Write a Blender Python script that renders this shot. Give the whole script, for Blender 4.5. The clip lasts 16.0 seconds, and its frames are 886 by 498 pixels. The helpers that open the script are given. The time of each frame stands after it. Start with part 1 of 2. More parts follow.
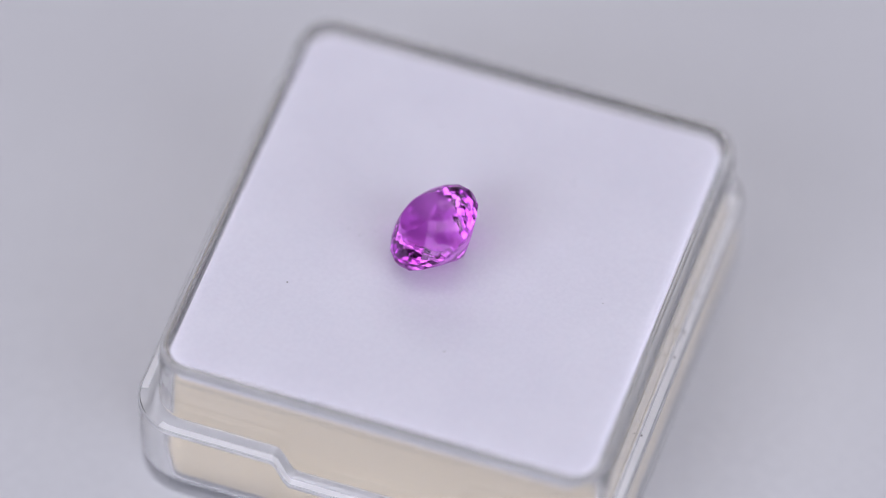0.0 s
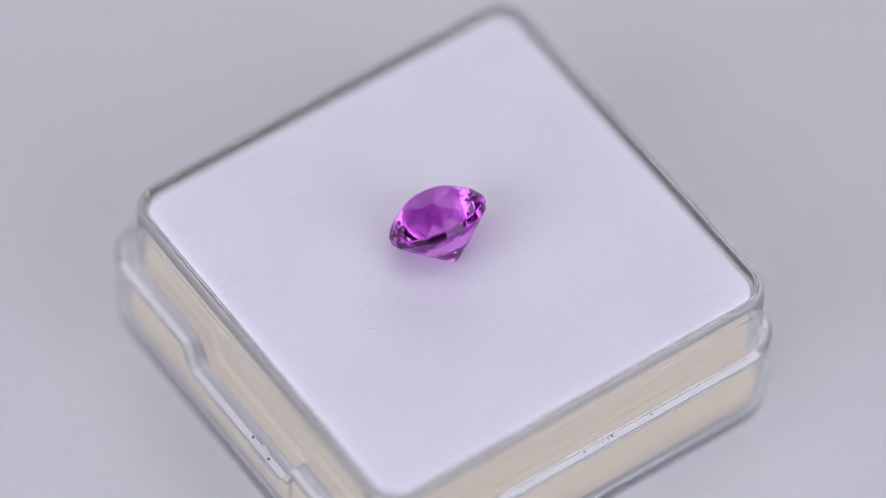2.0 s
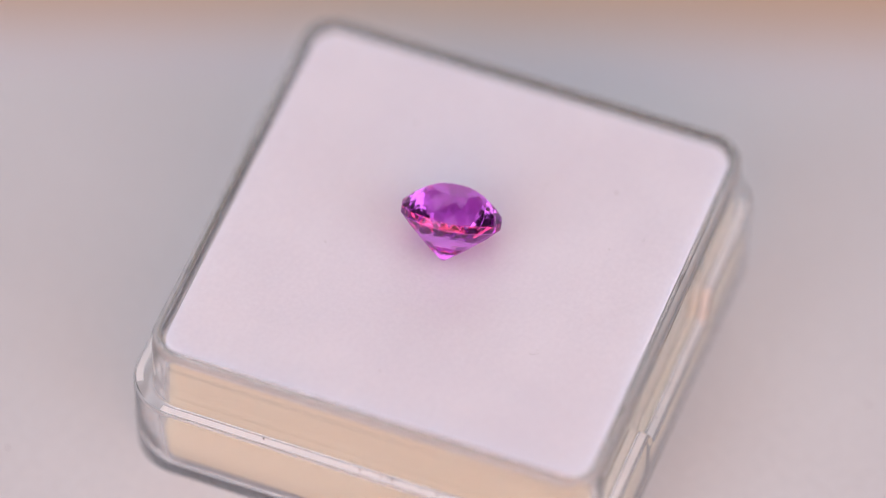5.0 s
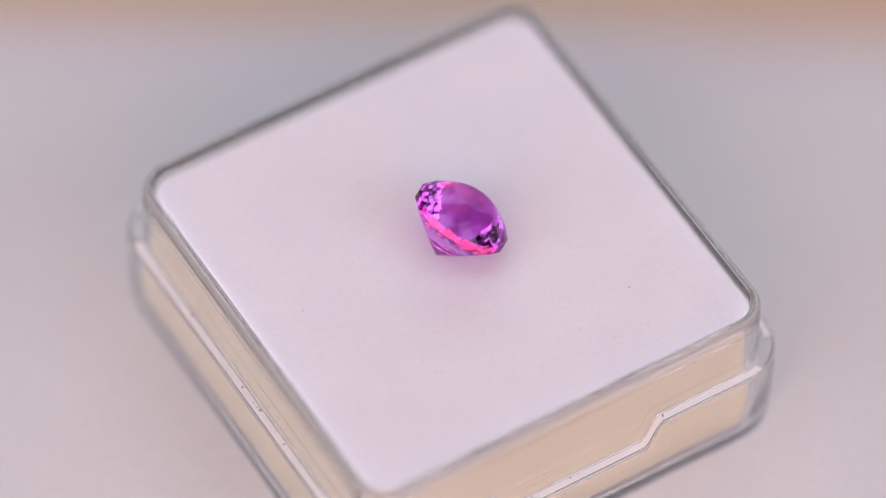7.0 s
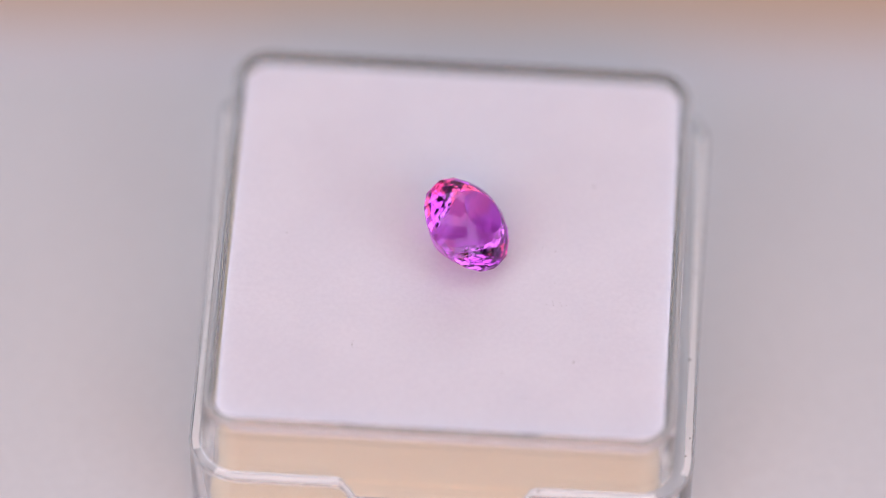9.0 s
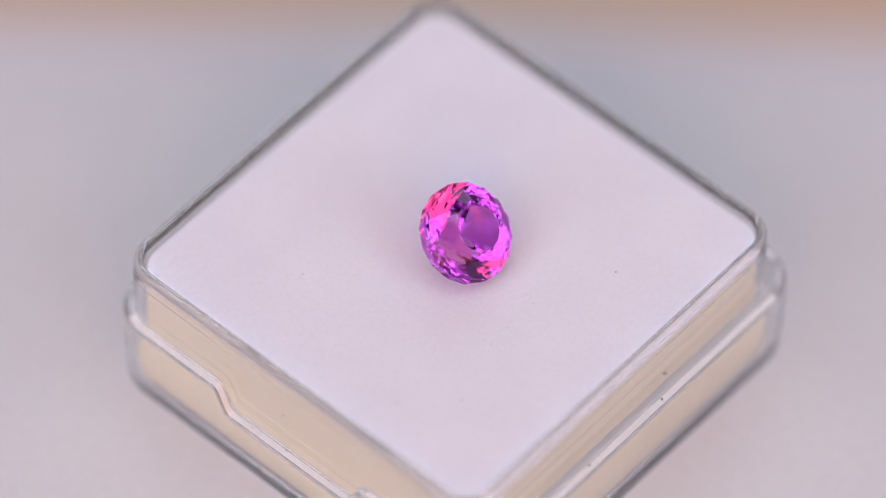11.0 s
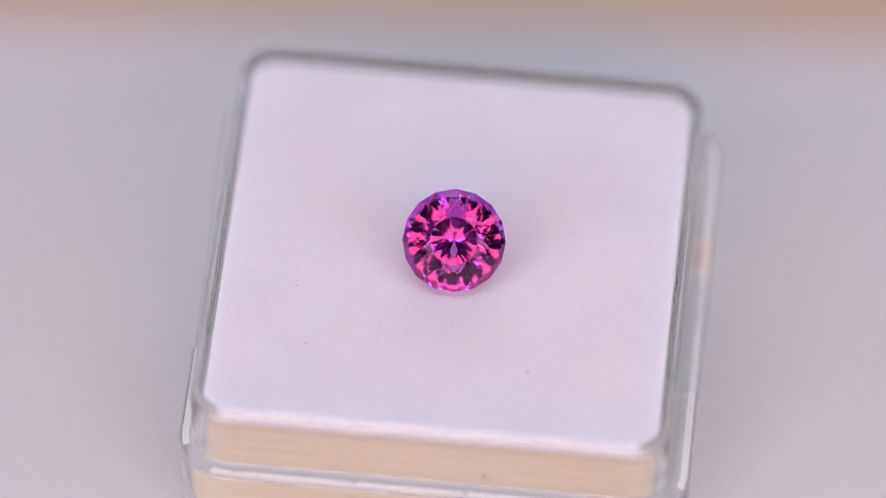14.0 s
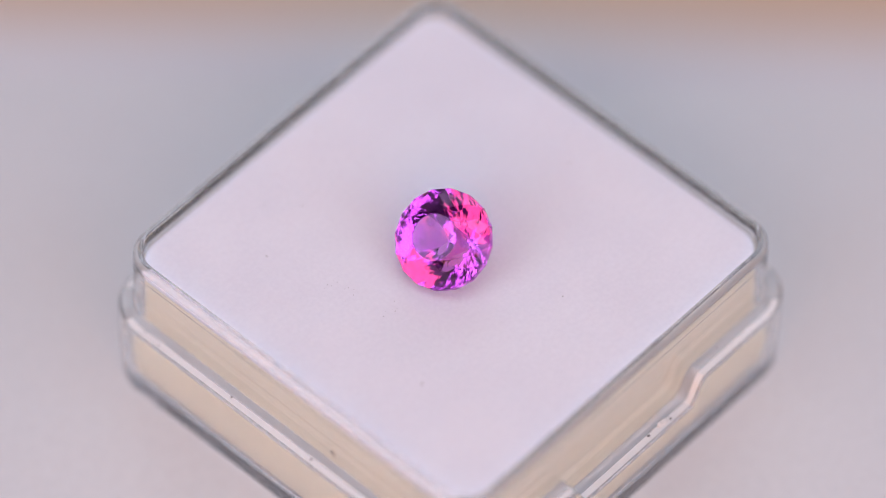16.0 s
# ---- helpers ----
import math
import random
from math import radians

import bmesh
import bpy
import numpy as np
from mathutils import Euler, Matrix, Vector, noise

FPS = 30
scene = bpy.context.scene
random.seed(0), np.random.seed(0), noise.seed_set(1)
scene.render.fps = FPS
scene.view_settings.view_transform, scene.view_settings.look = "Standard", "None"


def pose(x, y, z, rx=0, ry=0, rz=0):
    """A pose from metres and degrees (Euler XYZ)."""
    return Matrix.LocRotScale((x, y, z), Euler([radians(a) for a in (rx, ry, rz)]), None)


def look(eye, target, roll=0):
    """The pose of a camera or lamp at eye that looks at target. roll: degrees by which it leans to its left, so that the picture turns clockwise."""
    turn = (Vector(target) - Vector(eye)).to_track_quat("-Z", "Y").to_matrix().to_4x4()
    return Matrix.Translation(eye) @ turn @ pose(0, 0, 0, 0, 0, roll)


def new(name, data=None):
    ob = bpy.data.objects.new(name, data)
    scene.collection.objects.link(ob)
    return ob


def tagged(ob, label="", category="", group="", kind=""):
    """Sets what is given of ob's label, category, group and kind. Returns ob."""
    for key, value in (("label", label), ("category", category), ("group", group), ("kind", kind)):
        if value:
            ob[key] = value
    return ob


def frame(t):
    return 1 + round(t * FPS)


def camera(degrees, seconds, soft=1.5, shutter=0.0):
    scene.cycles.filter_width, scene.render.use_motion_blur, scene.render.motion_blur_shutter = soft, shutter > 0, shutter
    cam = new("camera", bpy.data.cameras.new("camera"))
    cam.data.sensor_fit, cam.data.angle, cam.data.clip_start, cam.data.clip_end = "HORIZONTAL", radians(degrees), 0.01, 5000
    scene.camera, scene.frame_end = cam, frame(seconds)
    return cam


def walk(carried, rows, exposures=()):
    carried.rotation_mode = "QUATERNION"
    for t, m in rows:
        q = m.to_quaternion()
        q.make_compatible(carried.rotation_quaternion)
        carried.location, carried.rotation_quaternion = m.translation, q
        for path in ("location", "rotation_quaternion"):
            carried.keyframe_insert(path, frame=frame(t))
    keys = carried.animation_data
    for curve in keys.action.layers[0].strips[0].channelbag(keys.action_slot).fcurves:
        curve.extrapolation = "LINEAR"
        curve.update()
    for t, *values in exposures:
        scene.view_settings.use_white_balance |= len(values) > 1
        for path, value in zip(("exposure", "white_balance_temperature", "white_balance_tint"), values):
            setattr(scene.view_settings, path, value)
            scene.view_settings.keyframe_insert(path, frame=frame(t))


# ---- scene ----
RIM = 0.0155            # height that camera and stone are set from; the rim is raised to 16 mm to fit the view
FOCUS = 0.5772

cam = camera(7.477, 16.0, soft=0.7)
cam.data.dof.use_dof = True
cam.data.dof.focus_distance = FOCUS
cam.data.dof.aperture_fstop = 6.4
EYE = look((-0.000615, -0.351684, RIM + 0.461219), (-0.000615, 0.0, RIM - 0.000207), 1.151)
walk(cam, [(0.0, EYE), (16.0, EYE)],
     exposures=[(0.0, 0.20, 6620, 12), (2.0, 0.20, 6620, 12), (2.4, 0.26, 6750, 12), (3.0, 0.25, 6620, 12), (3.4, 0.07, 6780, 12), (4.0, 0.07, 6780, 12),
                (9.0, 0.07, 6500, 11.5), (14.0, 0.07, 6330, 10.5), (16.0, 0.07, 6330, 10.5)])

# ---- light ----
world = bpy.data.worlds.new("studio")
scene.world = world
world.use_nodes = True
world.node_tree.nodes["Background"].inputs["Color"].default_value = (0.55, 0.6, 0.75, 1)
world.node_tree.nodes["Background"].inputs["Strength"].default_value = 0.15


def area_lamp(name, eye, target, sx, sy, watts, colour):
    data = bpy.data.lights.new(name, "AREA")
    data.shape, data.size, data.size_y = "RECTANGLE", sx, sy
    data.energy, data.color = watts, colour
    ob = new(name, data)
    ob.matrix_world = look(eye, target)
    return ob


COOL = (0.89, 0.88, 0.98)
VIOLET = (0.80, 0.83, 1.0)
area_lamp("left_strip", (-0.40, 0.02, 1.15), (0, 0, 0), 0.42, 1.0, 2.35, COOL)
area_lamp("right_strip", (0.40, 0.02, 1.15), (0, 0, 0), 0.42, 1.0, 2.15, COOL)
area_lamp("left_panel", (-0.56, -0.50, 0.45), (0, 0, 0), 0.6, 0.7, 3.2, VIOLET)
area_lamp("right_panel", (0.58, -0.46, 0.45), (0, 0, 0), 0.6, 0.7, 2.75, VIOLET)
area_lamp("back_panel", (0.05, 0.88, 0.65), (0, 0, 0), 0.9, 0.5, 2.0, COOL)


# ---- materials ----
def material(name):
    m = bpy.data.materials.new(name)
    m.use_nodes = True
    nt = m.node_tree
    return m, nt, nt.nodes["Principled BSDF"]


def node(nt, kind, **values):
    n = nt.nodes.new(kind)
    for k, v in values.items():
        n.inputs[k].default_value = v
    return n


def speckled(name, low, high, scale, fine, rough, bump, distance, sheen=0.0):
    """A matte surface with broad and fine variation of its colour and fine relief."""
    m, nt, b = material(name)
    co = node(nt, "ShaderNodeTexCoord")
    broad = node(nt, "ShaderNodeTexNoise", Scale=scale, Detail=3.0)
    grain = node(nt, "ShaderNodeTexNoise", Scale=fine, Detail=4.0)
    add = node(nt, "ShaderNodeMath")
    add.operation = "ADD"
    ramp = node(nt, "ShaderNodeValToRGB")
    half = node(nt, "ShaderNodeMath")
    half.operation, half.inputs[1].default_value = "MULTIPLY", 0.5
    ramp.color_ramp.elements[0].position, ramp.color_ramp.elements[1].position = 0.36, 0.64
    ramp.color_ramp.elements[0].color, ramp.color_ramp.elements[1].color = (*low, 1), (*high, 1)
    rel = node(nt, "ShaderNodeBump", Strength=bump, Distance=distance)
    nt.links.new(co.outputs["Object"], broad.inputs["Vector"])
    nt.links.new(co.outputs["Object"], grain.inputs["Vector"])
    nt.links.new(broad.outputs["Fac"], add.inputs[0])
    nt.links.new(grain.outputs["Fac"], add.inputs[1])
    nt.links.new(add.outputs[0], half.inputs[0])
    nt.links.new(half.outputs[0], ramp.inputs["Fac"])
    nt.links.new(ramp.outputs["Color"], b.inputs["Base Color"])
    nt.links.new(grain.outputs["Fac"], rel.inputs["Height"])
    nt.links.new(rel.outputs["Normal"], b.inputs["Normal"])
    b.inputs["Roughness"].default_value = rough
    b.inputs["Sheen Weight"].default_value = sheen
    return m


def layered_foam():
    """Cream foam with faint level layers and open pores."""
    m, nt, b = material("cream_foam")
    co = node(nt, "ShaderNodeTexCoord")
    flat = node(nt, "ShaderNodeMapping")
    flat.inputs["Scale"].default_value = (55, 55, 140)
    layer = node(nt, "ShaderNodeTexNoise", Scale=1.0, Detail=3.0)
    pore = node(nt, "ShaderNodeTexNoise", Scale=2400.0, Detail=3.0)
    mix = node(nt, "ShaderNodeMath")
    mix.operation, mix.inputs[1].default_value = "MULTIPLY_ADD", 0.5
    ramp = node(nt, "ShaderNodeValToRGB")
    ramp.color_ramp.elements[0].position, ramp.color_ramp.elements[1].position = 0.35, 1.0
    ramp.color_ramp.elements[0].color, ramp.color_ramp.elements[1].color = (0.68, 0.575, 0.40, 1), (0.74, 0.645, 0.475, 1)
    rel = node(nt, "ShaderNodeBump", Strength=0.3, Distance=0.0002)
    nt.links.new(co.outputs["Object"], flat.inputs["Vector"])
    nt.links.new(flat.outputs["Vector"], layer.inputs["Vector"])
    nt.links.new(co.outputs["Object"], pore.inputs["Vector"])
    nt.links.new(pore.outputs["Fac"], mix.inputs[0])
    nt.links.new(layer.outputs["Fac"], mix.inputs[2])
    nt.links.new(mix.outputs[0], ramp.inputs["Fac"])
    nt.links.new(ramp.outputs["Color"], b.inputs["Base Color"])
    nt.links.new(pore.outputs["Fac"], rel.inputs["Height"])
    nt.links.new(rel.outputs["Normal"], b.inputs["Normal"])
    b.inputs["Roughness"].default_value = 0.9
    return m


def warm_band_card():
    """Card painted from white at its front edge to peach, imitating a blurred glow."""
    m, nt, b = material("painted_warm_band")
    co = node(nt, "ShaderNodeTexCoord")
    sep = node(nt, "ShaderNodeSeparateXYZ")
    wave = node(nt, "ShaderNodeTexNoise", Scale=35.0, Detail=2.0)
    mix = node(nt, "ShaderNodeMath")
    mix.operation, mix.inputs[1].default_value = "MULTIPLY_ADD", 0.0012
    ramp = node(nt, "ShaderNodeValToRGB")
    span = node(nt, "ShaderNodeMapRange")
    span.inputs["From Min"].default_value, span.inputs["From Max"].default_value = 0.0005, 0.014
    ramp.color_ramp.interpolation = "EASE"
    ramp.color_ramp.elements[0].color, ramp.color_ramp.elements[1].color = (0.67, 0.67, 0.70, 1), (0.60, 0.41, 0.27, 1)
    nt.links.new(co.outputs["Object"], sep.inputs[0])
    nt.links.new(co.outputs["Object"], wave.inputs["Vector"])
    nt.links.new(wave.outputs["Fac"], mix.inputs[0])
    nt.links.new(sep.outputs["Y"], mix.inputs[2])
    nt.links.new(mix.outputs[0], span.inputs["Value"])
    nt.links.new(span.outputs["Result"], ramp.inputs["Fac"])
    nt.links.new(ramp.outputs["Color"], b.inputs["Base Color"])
    b.inputs["Roughness"].default_value = 0.5
    return m


def clear(name, colour, ior, rough, scratch=0.0):
    m, nt, b = material(name)
    nt.nodes.remove(b)
    g = node(nt, "ShaderNodeBsdfGlass", IOR=ior, Roughness=rough)
    g.inputs["Color"].default_value = (*colour, 1)
    nt.links.new(g.outputs[0], nt.nodes["Material Output"].inputs["Surface"])
    if scratch:
        co = node(nt, "ShaderNodeTexCoord")
        n = node(nt, "ShaderNodeTexNoise", Scale=260.0, Detail=3.0)
        rel = node(nt, "ShaderNodeBump", Strength=scratch, Distance=0.0004)
        nt.links.new(co.outputs["Object"], n.inputs["Vector"])
        nt.links.new(n.outputs["Fac"], rel.inputs["Height"])
        nt.links.new(rel.outputs["Normal"], g.inputs["Normal"])
    return m


def frosted(name, passed, smooth, dull):
    """Polystyrene, clear or rubbed dull; its white share lightens dark refractions."""
    m, nt, b = material(name)
    b.inputs["Base Color"].default_value = (0.93, 0.93, 0.93, 1)
    b.inputs["Transmission Weight"].default_value = passed
    b.inputs["IOR"].default_value = 1.5
    co = node(nt, "ShaderNodeTexCoord")
    n = node(nt, "ShaderNodeTexNoise", Scale=1500.0, Detail=4.0)
    span = node(nt, "ShaderNodeMapRange")
    span.inputs["To Min"].default_value, span.inputs["To Max"].default_value = smooth, dull
    nt.links.new(co.outputs["Object"], n.inputs["Vector"])
    nt.links.new(n.outputs["Fac"], span.inputs["Value"])
    nt.links.new(span.outputs["Result"], b.inputs["Roughness"])
    return m


def glowing(name, colour, strength):
    m, nt, b = material(name)
    b.inputs["Base Color"].default_value = (0.8, 0.8, 0.8, 1)
    b.inputs["Emission Color"].default_value = (*colour, 1)
    b.inputs["Emission Strength"].default_value = strength
    return m


TABLE_WHITE = speckled("white_laminate", (0.66, 0.665, 0.68), (0.70, 0.705, 0.72), 40, 900, 0.45, 0.05, 0.0001)
FOAM_WHITE = speckled("white_fleece", (0.845, 0.82, 0.91), (0.90, 0.875, 0.96), 120, 2600, 0.95, 0.12, 0.0002, 0.2)
fleece = FOAM_WHITE.node_tree.nodes["Principled BSDF"]
fleece.inputs["Subsurface Weight"].default_value = 0.35
fleece.inputs["Subsurface Radius"].default_value = (1.0, 0.9, 0.9)
fleece.inputs["Subsurface Scale"].default_value = 0.003
FOAM_CREAM = layered_foam()
PLASTIC = frosted("clear_polystyrene", 0.945, 0.0, 0.03)
FROSTED = frosted("scuffed_polystyrene", 0.15, 0.25, 0.6)
# white scatter put in for the light on the rim's and ledge's edges
PALE_EDGES = frosted("lightened_polystyrene", 0.68, 0.22, 0.28)
SAPPHIRE = clear("purple_sapphire", (0.95, 0.56, 0.985), 1.77, 0.0)
DIRT = speckled("dark_dirt", (0.05, 0.04, 0.04), (0.12, 0.10, 0.09), 900, 4000, 0.9, 0.1, 0.0001)
DUST = speckled("pale_dust", (0.40, 0.40, 0.41), (0.48, 0.48, 0.49), 900, 4000, 0.9, 0.1, 0.0001)
LINT = speckled("grey_lint", (0.24, 0.21, 0.20), (0.34, 0.31, 0.30), 900, 4000, 0.9, 0.1, 0.0001)
WALL_DARK = speckled("dark_surround", (0.035, 0.035, 0.037), (0.05, 0.05, 0.052), 4, 80, 0.8, 0.1, 0.001)
WALL_GREY = speckled("pale_paint", (0.52, 0.52, 0.54), (0.57, 0.57, 0.59), 4, 80, 0.8, 0.1, 0.001)
WARM_BAND = warm_band_card()
HOUSING = speckled("dark_housing", (0.05, 0.05, 0.05), (0.08, 0.08, 0.08), 60, 900, 0.5, 0.1, 0.0001)
WARM_GLOW = glowing("warm_diffuser", (1.0, 0.38, 0.10), 1.7)


# ---- mesh helpers ----
def part(name, bm, mat, parent=None, label="", smooth=0.0):
    data = bpy.data.meshes.new(name)
    bm.normal_update()
    bm.to_mesh(data)
    bm.free()
    data.materials.append(mat)
    if smooth:
        data.polygons.foreach_set("use_smooth", [True] * len(data.polygons))
        data.set_sharp_from_angle(angle=radians(smooth))
    ob = new(name, data)
    ob.parent = parent
    return tagged(ob, label) if label else ob


def box_mesh(sx, sy, sz, x=0, y=0, z=0, bevel=0.0):
    """A box that stands on z."""
    bm = bmesh.new()
    bmesh.ops.create_cube(bm, size=1, matrix=Matrix.Translation((x, y, z + sz / 2)) @ Matrix.Diagonal((sx, sy, sz, 1)))
    if bevel:
        bmesh.ops.bevel(bm, geom=bm.edges[:], offset=bevel, segments=2, affect="EDGES", profile=0.5)
    return bm


STATIONS = (-16.4, -12.5, -8.9, -8.5, -8.1, -7.7, -7.3, -6.9, -6.5, -3.0, 0.0, 3.0, 6.5, 6.9, 7.3, 7.7, 8.1, 8.5, 8.9, 12.5, 16.4)


def ring(hx, hy, r, corner=9, spread=1.0):
    """A rounded rectangle, anticlockwise, in millimetres; the straight sides are divided at STATIONS."""
    pts = []
    for k, (sx, sy) in enumerate(((1, -1), (1, 1), (-1, 1), (-1, -1))):
        cx, cy = sx * (hx - r), sy * (hy - r)
        for i in range(corner + 1):
            a = radians(-90 + 90 * k + 90 * i / corner)
            pts.append((cx + r * math.cos(a), cy + r * math.sin(a)))
        for s in STATIONS:
            s = s * spread
            pts.append(((hx, s), (-s, hy), (-hx, -s), (s, -hy))[k])
    return pts


def loft(bm, loops, closed_ends=(True, True)):
    """Skins loops of (x, y, z) in millimetres."""
    rows = [[bm.verts.new((x / 1000, y / 1000, z / 1000)) for x, y, z in loop] for loop in loops]
    n = len(rows[0])
    for a, b in zip(rows, rows[1:]):
        for i in range(n):
            j = (i + 1) % n
            bm.faces.new((a[i], a[j], b[j], b[i]))
    if closed_ends[0]:
        bm.faces.new(rows[0][::-1])
    if closed_ends[1]:
        bm.faces.new(rows[-1])
    return rows


# ---- setting ----
def setting():
    bench = part("table", box_mesh(1.9, 1.9, 0.03, 0, 0, -0.042, 0.002), TABLE_WHITE)
    tagged(bench, "plain white table top under the turntable", "table", kind="structure")
    # unseen room added around the set; its dark sides give the stone contrast
    for name, x, y, sx, sy in (("wall_north", 0, 1.05, 2.2, 0.1), ("wall_south", 0, -1.05, 2.2, 0.1),
                               ("wall_east", 1.05, 0, 0.1, 2.0), ("wall_west", -1.05, 0, 0.1, 2.0)):
        dark = name != "wall_north"
        tagged(part(name, box_mesh(sx, sy, 2.0, x, y, -0.5), WALL_DARK if dark else WALL_GREY),
               "added unseen wall, dark for the stone's reflections" if dark else "plain pale grey painted wall", "wall", kind="structure")
    tagged(part("ceiling", box_mesh(2.2, 2.2, 0.1, 0, 0, 1.5), WALL_DARK), "added unseen ceiling, dark for the stone's reflections", "ceiling", kind="structure")
    tagged(part("floor", box_mesh(2.2, 2.2, 0.1, 0, 0, -0.6), WALL_GREY), "plain pale grey floor", "floor", kind="structure")


# ---- turntable ----
def make_turntable():
    top = new("turntable")
    bm = bmesh.new()
    loops = []
    for r, z in ((149, -12), (150, -11), (150, -1.0), (149.7, -0.3), (149, 0)):
        loops.append([(r * math.cos(2 * math.pi * i / 96), r * math.sin(2 * math.pi * i / 96), z) for i in range(96)])
    loft(bm, loops)
    part("disc", bm, TABLE_WHITE, top, smooth=40)
    rnd = random.Random(4)
    for i in range(7):
        a, r = rnd.uniform(0, 6.283), rnd.uniform(0.034, 0.062)
        bm = bmesh.new()
        bmesh.ops.create_icosphere(bm, subdivisions=1, radius=rnd.uniform(0.00012, 0.00025))
        bmesh.ops.scale(bm, vec=(1, 0.8, 0.4), verts=bm.verts)
        ob = part("dust_speck", bm, DUST, top, "grey dust speck" if i == 0 else "")
        ob.location = (r * math.cos(a), r * math.sin(a), 0.0001)
    return tagged(top, "smooth white turning display disc under the clear box", "turntable")


# ---- box ----
LEDGE, DIP = 9.3, 6.6


def ledge_height(x, y):
    """The shoulder runs level, and dips in the middle of two opposite sides."""
    if abs(y) < 19.5:
        return LEDGE
    f = min(1, max(0, (abs(x) - 6.6) / 1.7))
    return DIP + (LEDGE - DIP) * f * f * (3 - 2 * f)


def shell(half, z):
    """A loop of the box at that half width; z is a height, or an offset from the shoulder as ('ledge', dz)."""
    pts = ring(half, half + 0.32, 3.1 + half - 20.0)
    if half > 20.2:
        pts = [(x - 0.2, y - 0.4) for x, y in pts]      # the wide lower part is set a little off the rim's middle to fit the camera's view
    else:
        pts = [(x + 0.12, y) for x, y in pts]
    if isinstance(z, tuple):
        return [(x, y, ledge_height(x, y) + z[1]) for x, y in pts]
    return [(x, y, z) for x, y in pts]


def make_box():
    top = new("gem_box")
    bm = bmesh.new()
    loft(bm, [shell(20.3, 0.0), shell(20.7, 0.06), shell(21.0, 0.25), shell(21.2, 0.6), shell(21.25, 0.8), shell(21.27, 1.2), shell(21.4, 5.0),
              shell(21.44, ("ledge", -0.5)), shell(21.45, ("ledge", -0.22)), shell(21.43, ("ledge", -0.14)), shell(21.36, ("ledge", -0.05)),
              shell(21.28, ("ledge", 0.0)), shell(21.2, ("ledge", 0.0)), shell(20.6, ("ledge", 0.0)), shell(20.35, ("ledge", 0.0)), shell(20.12, ("ledge", 0.0)),
              shell(20.07, ("ledge", 0.02)), shell(20.05, ("ledge", 0.08)), shell(20.05, ("ledge", 0.2)), shell(20.04, ("ledge", 0.6)),
              shell(19.99, 14.22), shell(20.03, 14.24), shell(20.03, 14.34), shell(19.99, 14.36), shell(19.98, 15.100), shell(19.97, 15.450), shell(19.93, 15.700), shell(19.84, 15.880), shell(19.7, 15.970), shell(19.55, 16.000), shell(19.4, 16.000),
              shell(19.22, 15.960), shell(19.1, 15.860), shell(19.03, 15.700), shell(19.0, 15.500), shell(18.99, 15.200), shell(18.97, ("ledge", -0.5)),
              shell(19.0, ("ledge", -0.85)), shell(19.1, ("ledge", -0.97)), shell(19.2, ("ledge", -1.0)), shell(19.45, ("ledge", -1.02)),
              shell(19.57, ("ledge", -1.1)), shell(19.6, ("ledge", -1.25)), shell(19.55, 2.0),
              shell(19.5, 1.6), shell(19.4, 1.2), shell(19.2, 0.95), shell(18.9, 0.9), shell(17.6, 0.9)])
    bm.faces.ensure_lookup_table()
    n = len(ring(20, 20, 3))
    for f in bm.faces[12 * n:13 * n]:
        c = f.calc_center_median()
        f.material_index = 2 if abs(c.x) > 0.0185 and abs(c.y) > 0.0185 else 1
    # lightened outer edges keep the near rim pale and the far rim dark
    for f in bm.faces[8 * n:11 * n] + bm.faces[13 * n:17 * n] + bm.faces[25 * n:29 * n]:
        f.material_index = 2
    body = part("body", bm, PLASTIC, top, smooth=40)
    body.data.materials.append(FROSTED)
    body.data.materials.append(PALE_EDGES)
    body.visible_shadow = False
    rnd = random.Random(9)
    spots = [(20.6, 1.7, 9.32), (20.55, 5.3, 9.32), (20.6, 6.8, 9.32), (20.55, 2.7, 9.32), (20.6, -0.2, 9.32), (-21.0, -3.4, 9.32),
             (-20.9, 16.2, 9.32), (-8.6, 20.7, 9.32), (4.4, 20.7, 6.62), (0.5, 20.6, 6.62), (20.5, -9.0, 9.32), (-20.9, 6.0, 9.32)]
    spots += [(-16.3, 21.15, 7.4), (20.1, 12.0, 13.6), (11.3, -20.8, 9.32), (20.6, 2.3, 9.32), (-21.2, 14.3, 9.32)]
    spots += [(rnd.uniform(1.8, 4.8), rnd.uniform(-21.7, -21.2), 6.62) for k in range(8)]
    bm = bmesh.new()
    bmesh.ops.create_icosphere(bm, subdivisions=3, radius=0.0006)
    for v in bm.verts:
        v.co *= 0.7 + 0.6 * noise.noise(v.co * 5000)
    bmesh.ops.scale(bm, vec=(1.5, 0.6, 0.35), verts=bm.verts)
    part("gate_mark", bm, FROSTED, top, "rough whitish moulding mark").location = (0.0037, -0.0215, 0.0067)
    for i, (x, y, z) in enumerate(spots):
        bm = bmesh.new()
        bmesh.ops.create_icosphere(bm, subdivisions=1, radius=rnd.uniform(0.00005, 0.00013))
        ob = part("dirt_speck", bm, DIRT, top, "dark dirt speck" if i == 0 else "")
        ob.location = (x / 1000, y / 1000, z / 1000)
    for x, y, z, size in ((-19.98, -4.87, 10.68, 0.2), (-19.96, -5.1, 10.35, 0.15), (0.99, 20.4, 11.1, 0.11)):
        bm = bmesh.new()
        bmesh.ops.create_icosphere(bm, subdivisions=2, radius=size / 1000)
        for v in bm.verts:
            v.co *= 0.8 + 0.7 * noise.noise(v.co * 6000)
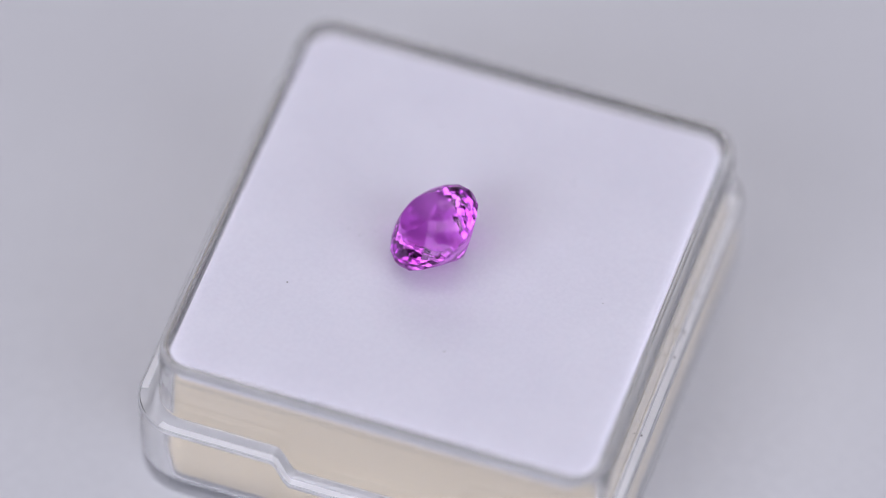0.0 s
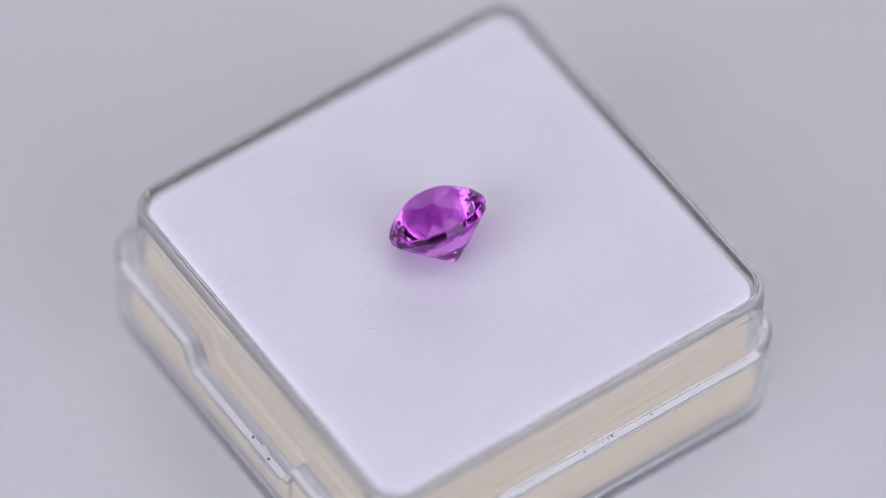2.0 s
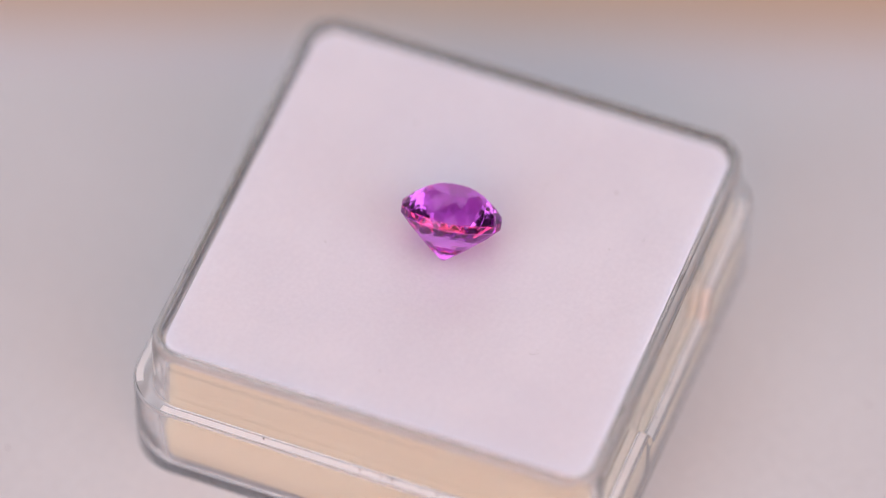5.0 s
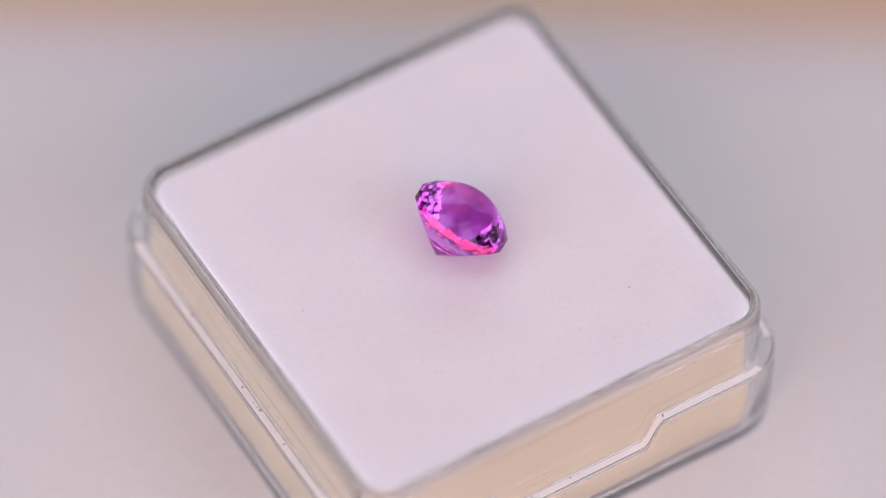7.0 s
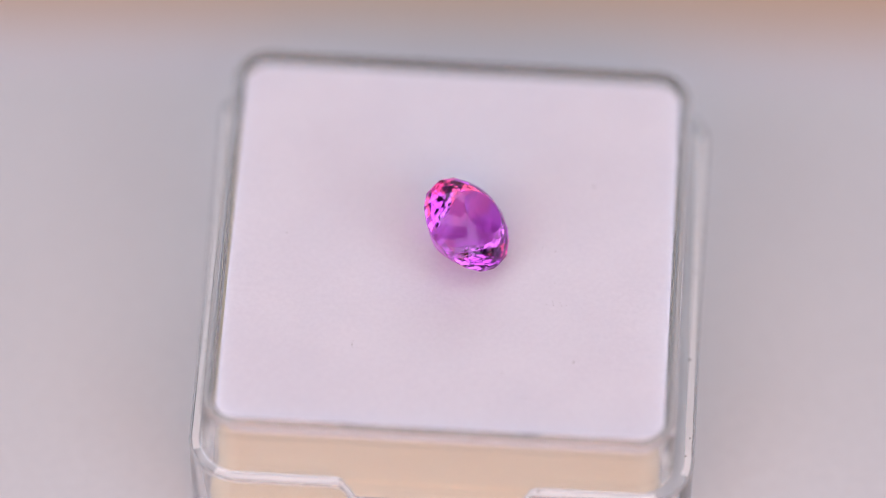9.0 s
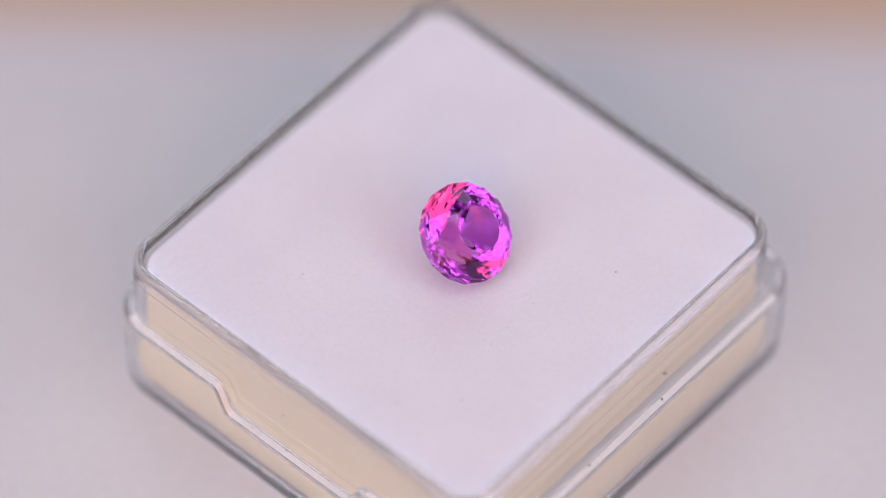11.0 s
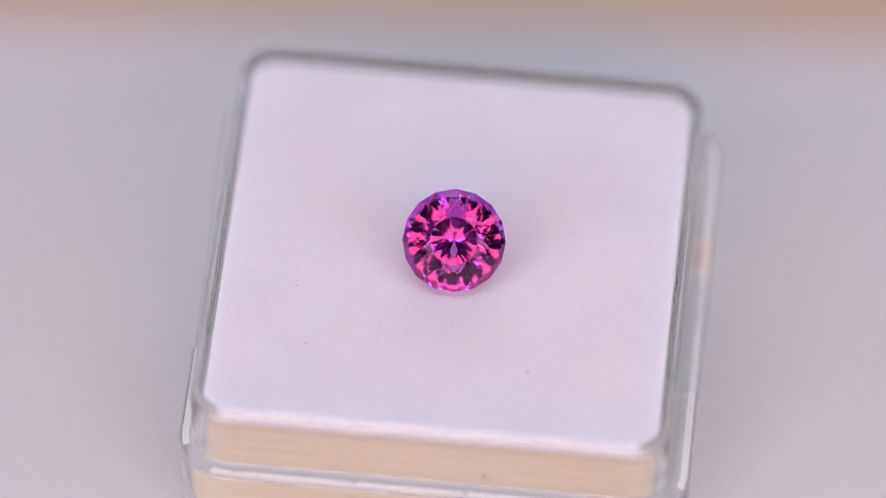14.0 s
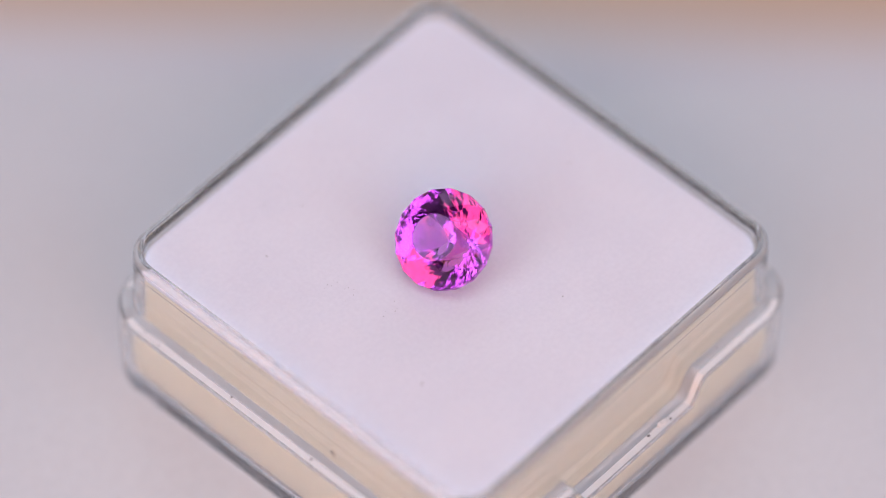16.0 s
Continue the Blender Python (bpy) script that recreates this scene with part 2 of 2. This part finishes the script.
        part("dirt_flake", bm, LINT, top, "brown-grey dirt flake stuck to the wall").location = (x / 1000, y / 1000, z / 1000)
    return tagged(top, "open clear plastic gem box with a stepped rim", "gem box")


def make_pad():
    top = new("foam_pad")
    bm = bmesh.new()
    loft(bm, [[(x, y, z) for x, y in ring(h, h + 0.3, 2.1)] for h, z in ((18.2, 0.95), (18.8, 1.2), (19.15, 1.8), (19.2, 4.0), (18.95, 5.3), (18.8, 6.4), (18.75, 9), (18.78, 14.0))])
    part("core", bm, FOAM_CREAM, top, "cream foam core", smooth=40)
    bm = bmesh.new()
    loft(bm, [[(x, y, z) for x, y in ring(h, h + 0.3, max(0.3, 2.1 * h / 18.6), 9, h / 18.6)]
              for h, z in ((18.75, 14.02), (18.88, 14.2), (18.92, 14.8), (18.88, 15.0), (18.7, 15.08), (18.2, 15.1), (17.0, 15.1), (14, 15.06), (8, 15.0), (2.5, 15.0))])
    part("top_sheet", bm, FOAM_WHITE, top, "white fleecy top sheet", smooth=60)
    bm = bmesh.new()
    hair = random.Random(33)
    for k in range(3600):
        a, out = hair.uniform(-18.4, 18.4), 18.65 + hair.uniform(-0.5, 0.2)
        x, y = ((out, a), (-out, a), (a, out + 0.3), (a, -out - 0.3))[k % 4]
        if abs(x) > 17.6 and abs(y) > 17.9:
            continue
        w, way, rise, far = 0.012, hair.uniform(0, 6.283), hair.uniform(0.02, 0.28), hair.uniform(0.05, 0.3)
        px, py = -w * math.sin(way), w * math.cos(way)
        tip = (min(18.9, max(-18.9, x + far * math.cos(way))), min(19.2, max(-19.2, y + far * math.sin(way))), 15.05 + rise)
        foot = [bm.verts.new(((x + u * px) / 1000, (y + u * py) / 1000, 15.05 / 1000)) for u in (-1, 1)]
        bm.faces.new((foot[0], foot[1], bm.verts.new([c / 1000 for c in tip])))
    tagged(part("fuzz", bm, FOAM_WHITE, top, "short loose white fibres along the edge"), kind="stuff")
    rnd = random.Random(21)
    specks = [(-16.1, 8.3), (-11.9, -7.7), (-6.9, 15.1), (-8.5, 17.3), (-11.0, 11.2), (-8.5, -15.7), (13.9, -0.5), (-5.0, 12.7), (-7.1, 15.1), (3.1, -10.2), (14.2, -0.9), (3.9, 17.5), (10.5, -17.2)]
    curls = [(-12.1, 3.1), (-1.9, -18.4), (-5.7, -16.2), (17.6, -4.8), (-16.9, 17.2), (-1.4, -18.2), (7.3, 10.7), (-12.0, 3.0), (1.0, 17.8)]
    smudges = [(-9.3, 3.3), (-9.7, 5.2), (-7.9, -0.6)]
    for x, y in smudges:
        specks += [(x + rnd.gauss(0, 0.8), y + rnd.gauss(0, 0.35)) for k in range(7)]
    for i, (x, y) in enumerate(specks):
        bm = bmesh.new()
        bmesh.ops.create_icosphere(bm, subdivisions=1, radius=rnd.uniform(0.00006, 0.0001) if i < 13 else rnd.uniform(0.00002, 0.00004))
        part("lint_speck", bm, LINT, top).location = (x / 1000, y / 1000, 0.015)
    for x, y in curls:
        part("lint_fibre", fibre(rnd, rnd.uniform(0.6, 1.2)), LINT, top).location = (x / 1000, y / 1000, 0.01501)
    return tagged(top, "cream foam pad with a white fleecy top inside the box", "foam pad")


def fibre(rnd, length):
    """A fine curled hair, lying flat."""
    bm = bmesh.new()
    a, x, y, rows = rnd.uniform(0, 6.28), 0.0, 0.0, []
    turn = rnd.uniform(-0.5, 0.5)
    for k in range(8):
        rows.append([(x + 0.022 * math.cos(a + 1.571) * c, y + 0.022 * math.sin(a + 1.571) * c, 0.02 * s)
                     for c, s in ((1, 0), (0, 1), (-1, 0), (0, -1))])
        x, y, a = x + length / 7 * math.cos(a), y + length / 7 * math.sin(a), a + turn + rnd.uniform(-0.25, 0.25)
    loft(bm, rows)
    return bm


# ---- gem ----
TILT = 38.2


# rings of the stone's corners from the table down: radius, height, turned by half a step or not
CORNERS = ((2.03, 2.20, 0), (2.62, 1.87, 1), (3.14, 1.50, 0), (3.81, 0.99, 1), (4.41, 0.33, 0), (4.41, -0.34, 0),
           (3.53, -1.22, 1), (2.65, -2.01, 0), (1.76, -2.80, 1), (0.90, -3.52, 0), (0.0, -4.20, 0))


def make_gem():
    """A round sixteen-sided stone with rows of small kite and triangle facets above and below the girdle."""
    top = new("gemstone")
    bm = bmesh.new()
    cut = random.Random(21)     # corners set unevenly to add contrast between the facets
    for radius, height, half in CORNERS:
        for k in range(16 if radius else 1):
            uneven = cut.uniform(-0.035, 0.035) if height < -0.5 and radius else cut.uniform(-0.03, 0.03) if 0.5 < height < 2 else 0.0
            a = radians(22.5 * (k + half / 2) + 11.25)
            bm.verts.new(((radius + uneven) * math.cos(a) / 1000, (radius + uneven) * math.sin(a) / 1000, height / 1000))
    bmesh.ops.convex_hull(bm, input=bm.verts[:])
    bmesh.ops.dissolve_limit(bm, angle_limit=radians(0.5), verts=bm.verts[:], edges=bm.edges[:])
    bmesh.ops.bevel(bm, geom=bm.edges[:], offset=0.000026, segments=1, affect="EDGES")      # polished junctions
    bm.normal_update()
    groups = {"table": [], "crown": [], "girdle": [], "pavilion": []}
    for f in bm.faces:
        z = f.normal.z
        groups["table" if z > 0.995 else "crown" if z > 0.1 else "girdle" if z > -0.1 else "pavilion"].append(f)
    for name, faces in groups.items():
        sub, made = bmesh.new(), {}
        for f in faces:
            for v in f.verts:
                if v not in made:
                    made[v] = sub.verts.new(v.co)
            sub.faces.new([made[v] for v in f.verts])
        part(name, sub, SAPPHIRE, top)
    bm.free()
    return tagged(top, "round faceted purple-pink sapphire lying tilted on white foam", "gemstone")


# ---- things out of view that come in beside the set ----
def make_card():
    """An added stand-in for a warm blur: a card held level just over the disc by a foot that stands on the table
    behind it.
    """
    top = new("stand_in_card")
    part("sheet", box_mesh(0.26, 0.17, 0.00005, 0, 0.085, 0.01202), WARM_BAND, top)
    part("foot", box_mesh(0.20, 0.03, 0.01202, 0, 0.155, 0, 0.001), HOUSING, top, "dark foot")
    return tagged(top, "added stand-in card painted with a soft warm glow behind the box", "card")


def make_stand():
    """The dark camera on its stand, whose reflection the stone shows."""
    top = new("camera_stand")
    tilt = Matrix.Translation((-0.0005, -0.3517, 0.4767)) @ pose(0, 0, 0, -52.7)
    bm = box_mesh(0.15, 0.09, 0.11, 0, -0.075, -0.055, 0.012)
    bmesh.ops.transform(bm, matrix=tilt, verts=bm.verts)
    part("camera_body", bm, HOUSING, top, "dark camera body")
    bm = bmesh.new()
    bmesh.ops.create_cone(bm, cap_ends=True, segments=48, radius1=0.042, radius2=0.042, depth=0.022)
    bmesh.ops.transform(bm, matrix=tilt @ Matrix.Translation((0, -0.020, 0)) @ pose(0, 0, 0, 90), verts=bm.verts)
    part("lens_barrel", bm, HOUSING, top, smooth=40)
    part("post", box_mesh(0.03, 0.03, 0.50, 0, -0.42, -0.012, 0.002), HOUSING, top)
    part("foot", box_mesh(0.16, 0.12, 0.012, 0, -0.42, -0.012, 0.002), HOUSING, top)
    return tagged(top, "dark camera on a black stand on the table", "camera")


def make_lamp():
    top = new("warm_lamp")
    part("housing", box_mesh(0.47, 0.02, 0.41, 0, -0.0115, 0.035, 0.003), HOUSING, top, "dark lamp housing")
    part("diffuser", box_mesh(0.45, 0.003, 0.39, 0, 0, 0.045, 0.001), WARM_GLOW, top, "glowing warm diffuser")
    for x in (-0.15, 0.15):
        part("foot", box_mesh(0.03, 0.10, 0.0352, x, -0.012, 0, 0.003), HOUSING, top)
    return tagged(top, "low warm panel lamp standing before the clear box", "lamp")


setting()
turntable = make_turntable()
gem_box = make_box()
pad = make_pad()
gem = make_gem()
card = make_card()
lamp = make_lamp()
make_stand()

# turn of the disc beside an even rate of 18.38 degrees a second
DRIFT = ((0, -0.1), (1, 0.1), (2, 0.4), (3, 0.6), (4.2, 0.7), (5.2, -0.4), (6.3, -1.4), (7.5, -1.1), (8.5, 0.2), (9.2, 1.1), (10.2, 0.2),
         (11.3, -0.7), (12.5, -0.3), (14, 0.3), (16, 0.4))


def turn(t):
    return -18.38 * t + float(np.interp(t, [a for a, _ in DRIFT], [b for _, b in DRIFT]))


def motions():
    times = [0.5 * i for i in range(33)]
    spin = [(t, pose(0, 0, 0, 0, 0, turn(t))) for t in times]
    walk(turntable, spin)
    seat = pose(-0.000138, -0.000042, 0, 0, 0, -17.91)
    walk(gem_box, [(t, m @ seat) for t, m in spin])
    walk(pad, [(t, m @ seat) for t, m in spin])
    stone = pose(0, 0, 0, 0, 0, -turn(4.2)) @ pose(-0.00033, 0.00137, RIM + 0.0028, 0, 0, 90) @ pose(0, 0, 0, 0, TILT, 0) @ pose(0, 0, 0, 0, 0, 11.25)
    walk(gem, [(t, m @ stone) for t, m in spin])
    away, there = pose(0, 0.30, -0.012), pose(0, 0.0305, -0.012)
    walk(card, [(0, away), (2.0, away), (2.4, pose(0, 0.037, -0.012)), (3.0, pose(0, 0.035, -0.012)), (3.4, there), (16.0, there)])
    off, on = pose(-0.80, -0.20, -0.012, 0, 0, 85), pose(0.0, -0.37, -0.012)
    walk(lamp, [(0, off), (2.0, off), (2.4, pose(-0.44, -0.39, -0.012)), (3.0, pose(-0.36, -0.38, -0.012)), (3.4, on), (16.0, on)])


motions()
